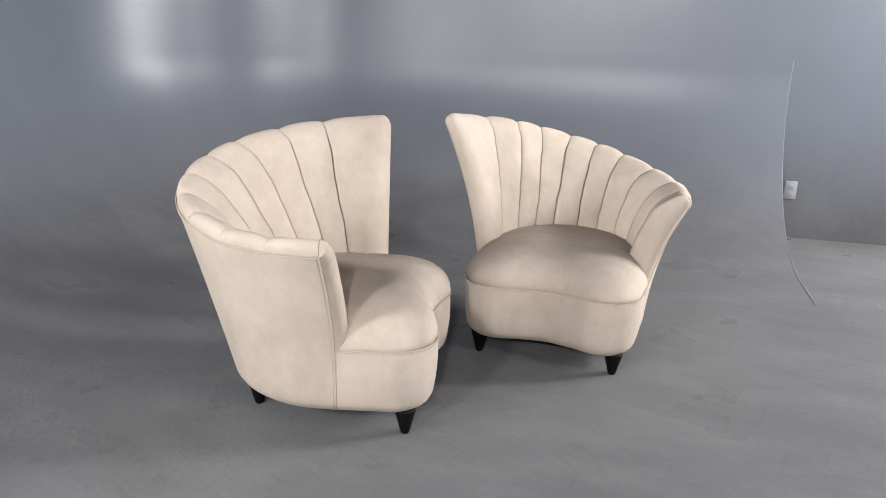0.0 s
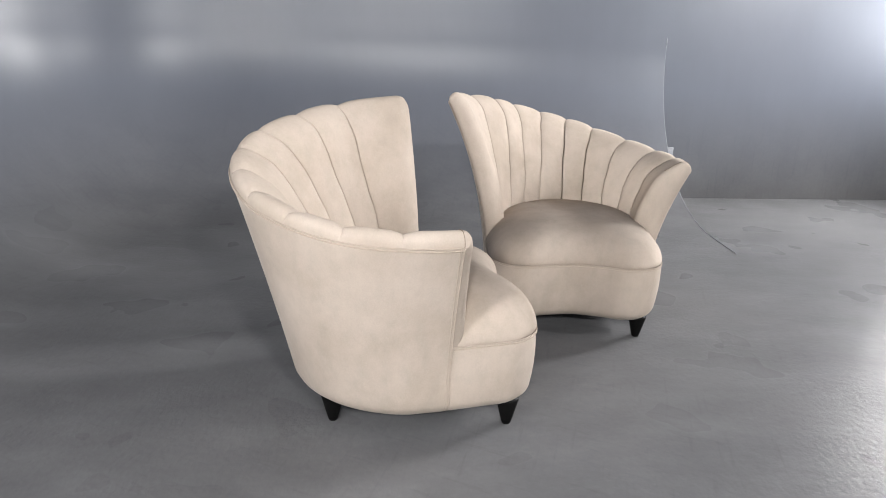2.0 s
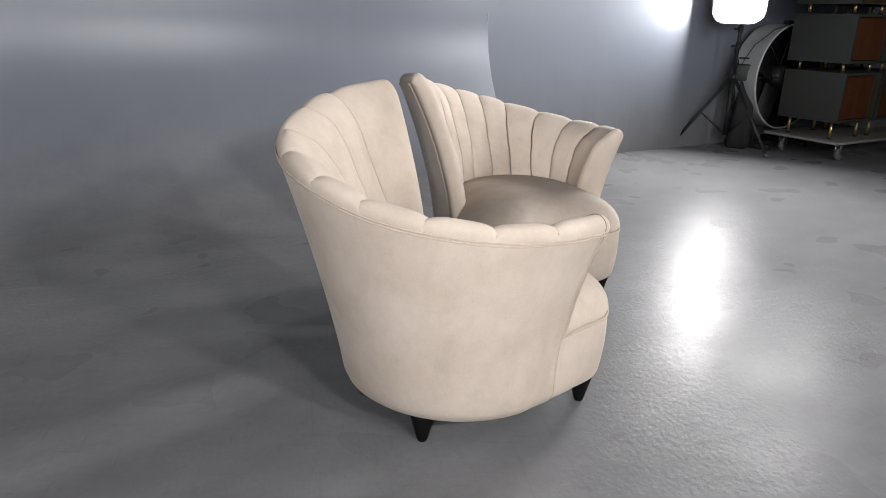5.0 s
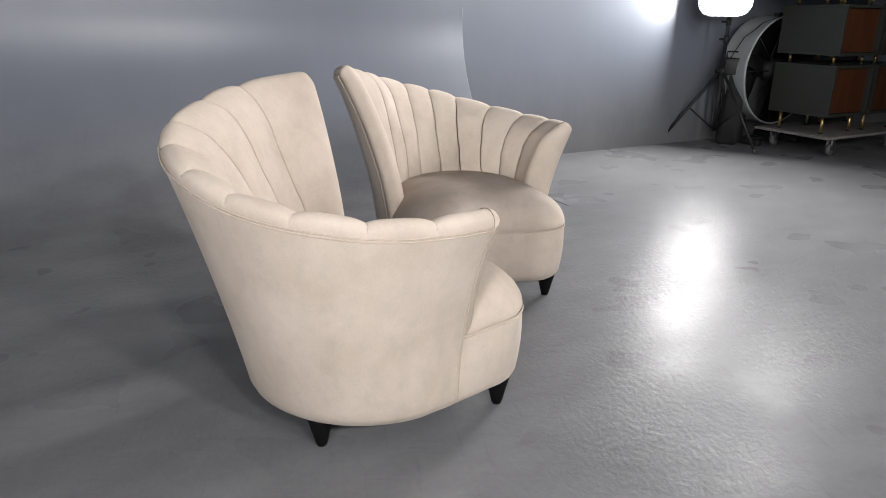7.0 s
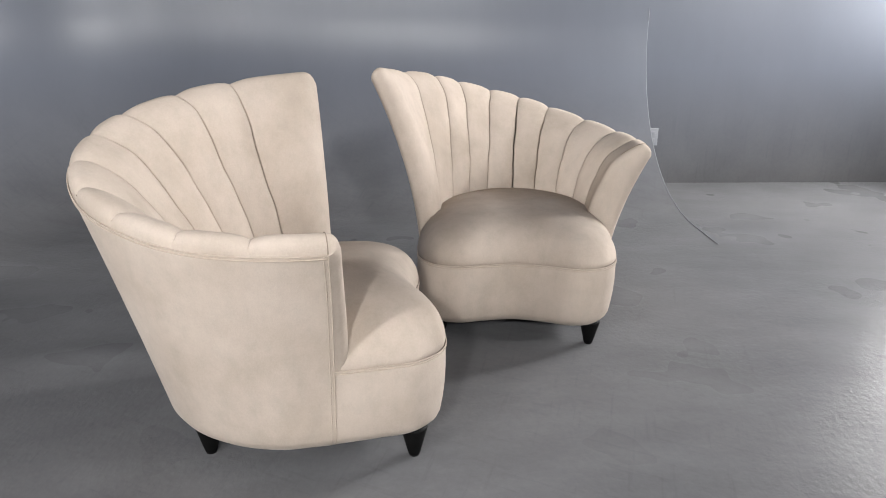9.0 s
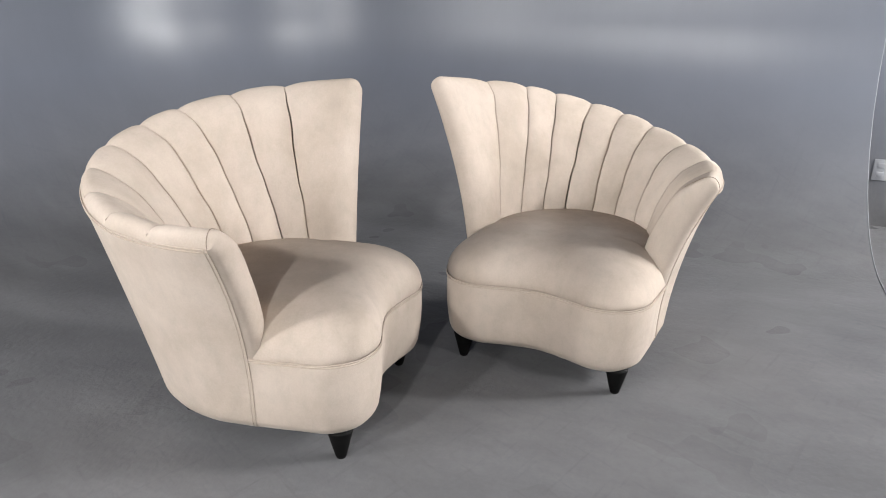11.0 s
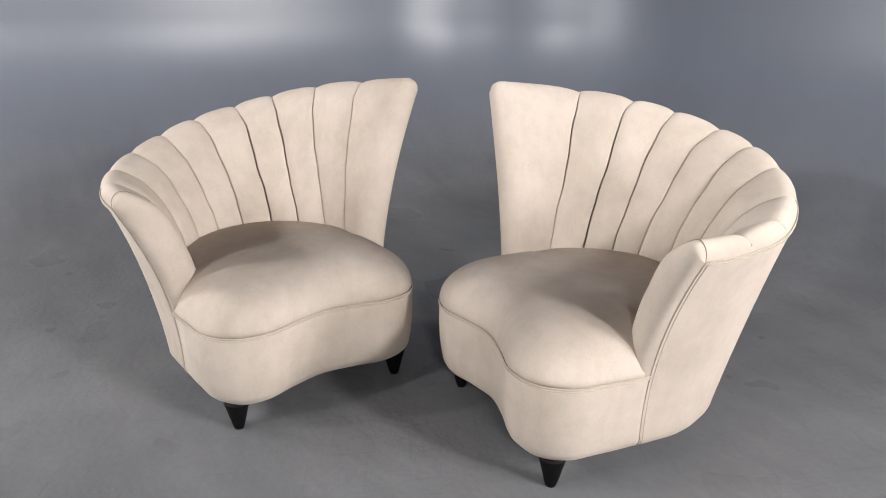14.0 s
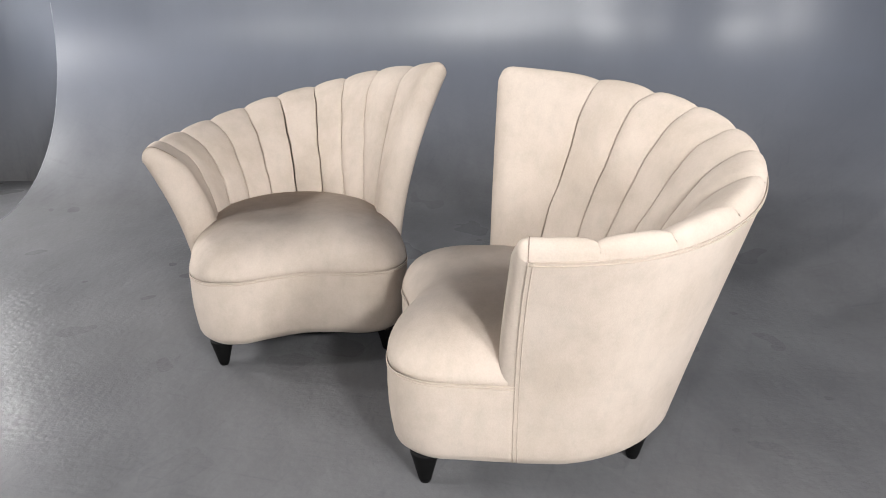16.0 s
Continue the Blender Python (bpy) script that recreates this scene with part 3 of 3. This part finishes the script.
part("strap", tube([(-0.04, 0, 0.61), (-0.045, 0.01, 0.66), (0.0, 0.015, 0.70), (0.045, 0.01, 0.66), (0.04, 0, 0.61)], 0.008), CLOTH, bag, "black carrying strap")

# ---- storage corner ----
def drum_fan(m):
    """A big open sheet-metal fan drum; its mouth looks along -y."""
    fan = empty("drum_fan", m)
    tagged(fan, "large pale dented metal drum fan standing against the wall", "drum fan")
    R, D, z = 0.45, 0.27, 0.62
    rows = []
    for r, y in ((R - 0.008, -D / 2 + 0.004), (R - 0.003, -D / 2), (R + 0.006, -D / 2 + 0.008), (R, -D / 2 + 0.03), (R, D / 2 - 0.03), (R + 0.006, D / 2 - 0.008), (R - 0.003, D / 2), (R - 0.008, D / 2 - 0.004), (R - 0.008, -D / 2 + 0.004)):
        rows.append([Vector((r * math.cos(t), y, z + r * math.sin(t))) for t in np.linspace(0, 2 * math.pi, 64, endpoint=False)])
    part("drum", grid(rows, True), SHEET, fan, "pale sheet-metal drum")
    # black sheet added inside the drum to stand in for its shade
    inner_shade = grid([[Vector((r * math.cos(t), y, z + r * math.sin(t))) for t in np.linspace(0, 2 * math.pi, 64, endpoint=False)] for r, y in ((R - 0.011, -D / 2 + 0.012), (R - 0.013, D / 2 - 0.04))], True)
    part("inner_shade", inner_shade, STEEL, fan, "added black sheet for the shade inside the drum")
    part("back_plate", rod((0, D / 2 - 0.05, z), (0, D / 2 - 0.03, z), R - 0.022, n=48), STEEL, fan)
    bm = bmesh.new()
    for k in range(8):
        a = math.pi * k / 4
        rod((0.08 * math.cos(a), -D / 2 + 0.05, z + 0.08 * math.sin(a)), ((R - 0.02) * math.cos(a), -D / 2 + 0.05, z + (R - 0.02) * math.sin(a)), 0.004, n=6, bm=bm)
    part("grille", bm, STEEL, fan, "black wire guard")
    part("motor", rod((0, -0.1, z), (0, 0.12, z), 0.1, n=24), STEEL, fan)
    for k in range(4):
        a = radians(90 * k + 20)
        bm = box((0.33, 0.012, 0.15), (0.25, 0, 0), 0.004)
        bm.transform(Matrix.Translation((0, 0, z)) @ Matrix.Rotation(a, 4, "Y") @ Matrix.Rotation(radians(28), 4, "X"))
        part("blade", bm, STEEL, fan)
    part("lug", box((0.12, 0.05, 0.03), (-0.02, -0.06, z + R + 0.012), 0.004), STEEL, fan)
    part("cord", tube([((R + 0.008) * math.cos(t), y, z + (R + 0.008) * math.sin(t)) for t, y in ((1.75, -0.12), (1.95, -0.1), (2.1, -0.06), (2.3, -0.05), (2.5, 0.0), (2.75, 0.02), (3.0, 0.06))], 0.004, 6), STEEL, fan, "thin black cord over the drum")
    for sx in (-1, 1):
        part("foot", box((0.06, 0.46, 0.05), (sx * 0.26, 0, 0.025), 0.008), STEEL, fan)
        part("strut", box((0.05, 0.06, 0.24), (sx * 0.26, 0, 0.16), 0.006), STEEL, fan)
    return fan


def cabinet(m, legs, h):
    """A sage lacquered bedside cabinet with a recessed walnut front, on brass legs. Front looks along -y; origin at the foot of its legs."""
    w, d, t = 0.50, 0.54, 0.022
    cab = empty("bedside_cabinet", m)
    tagged(cab, "sage green lacquered bedside cabinet with recessed walnut front on brass legs", "cabinet", "stacked cabinets")
    bm = bmesh.new()
    for s, p in (((w, d, t), (0, 0, legs + t / 2)), ((w, d, t), (0, 0, legs + h - t / 2)), ((t, d, h - 2 * t), (-w / 2 + t / 2, 0, legs + h / 2)),
                 ((t, d, h - 2 * t), (w / 2 - t / 2, 0, legs + h / 2)), ((w - 2 * t, t, h - 2 * t), (0, d / 2 - t / 2, legs + h / 2))):
        box(s, p, 0.002, bm)
    part("body", bm, GREEN, cab, "sage green lacquered carcass", False)
    part("drawer_front", box((w - 2 * t - 0.006, 0.018, h - 2 * t - 0.006), (0, -d / 2 + 0.045, legs + h / 2), 0.0015), WALNUT, cab, "dark walnut veneer front", False)
    for sx in (-1, 1):
        for sy in (-1, 1):
            x, y = sx * (w / 2 - 0.07), sy * (d / 2 - 0.08)
            leg = part("leg", rod((x, y, 0.012), (x, y, legs), 0.0115, 0.013, 14), BRASS, cab, "brass leg")
            part("glide", rod((x, y, 0), (x, y, 0.012), 0.016, n=14), STEEL, leg, "black felt glide")
    return cab


def dolly(m):
    d = empty("moving_dolly", m)
    tagged(d, "flat grey moving dolly on four swivel casters", "dolly")
    part("deck", box((1.12, 0.68, 0.022), (0, 0.0, 0.158), 0.004), BOARD, d, "worn plywood deck", False)
    for sx in (-1, 1):
        for sy in (-1, 1):
            c = Vector((sx * 0.40, sy * 0.26, 0))
            bm = box((0.07, 0.07, 0.008), c + Vector((0, 0, 0.142)))
            for s in (-1, 1):
                box((0.05, 0.005, 0.09), c + Vector((0.012, s * 0.022, 0.095)), bm=bm)
            fork = part("caster", bm, CHROME, d, "steel swivel caster")
            part("wheel", rod(c + Vector((0.02, -0.016, 0.05)), c + Vector((0.02, 0.016, 0.05)), 0.05, n=24), RUBBER, fork, "grey rubber wheel")
    return d


STACK = ROOM @ pose(5.33, 4.03, 0)
dolly(STACK)
for x in (-0.265, 0.275):
    low = cabinet(STACK @ pose(x, 0, 0.1695), 0.142, 0.395)
    mid = cabinet(STACK @ pose(x, 0, 0.7075), 0.072, 0.375)
    copy_thing(mid, STACK @ pose(x, 0, 1.1555))
drum_fan(ROOM @ pose(5.04, 4.53, 0))


def carton(m):
    c = empty("cardboard_box", m)
    tagged(c, "plain brown cardboard box with folded flaps on the floor", "box")
    bm = bmesh.new()
    for sz, at in (((0.5, 0.4, 0.004), (0, 0, 0.002)), ((0.5, 0.005, 0.34), (0, -0.1975, 0.174)), ((0.5, 0.005, 0.34), (0, 0.1975, 0.174)), ((0.005, 0.39, 0.34), (-0.2475, 0, 0.174)), ((0.005, 0.39, 0.34), (0.2475, 0, 0.174))):
        box(sz, at, bm=bm)
    part("carton", bm, CARD, c, smooth=False)
    for sy in (-1, 1):
        part("flap", box((0.49, 0.19, 0.004), (0, sy * 0.1, 0.347 + 0.002 * sy)), CARD, c, "folded cardboard flap", False)
    return c


carton(pose(6.98, 5.15, 0, 0, 0, 12))
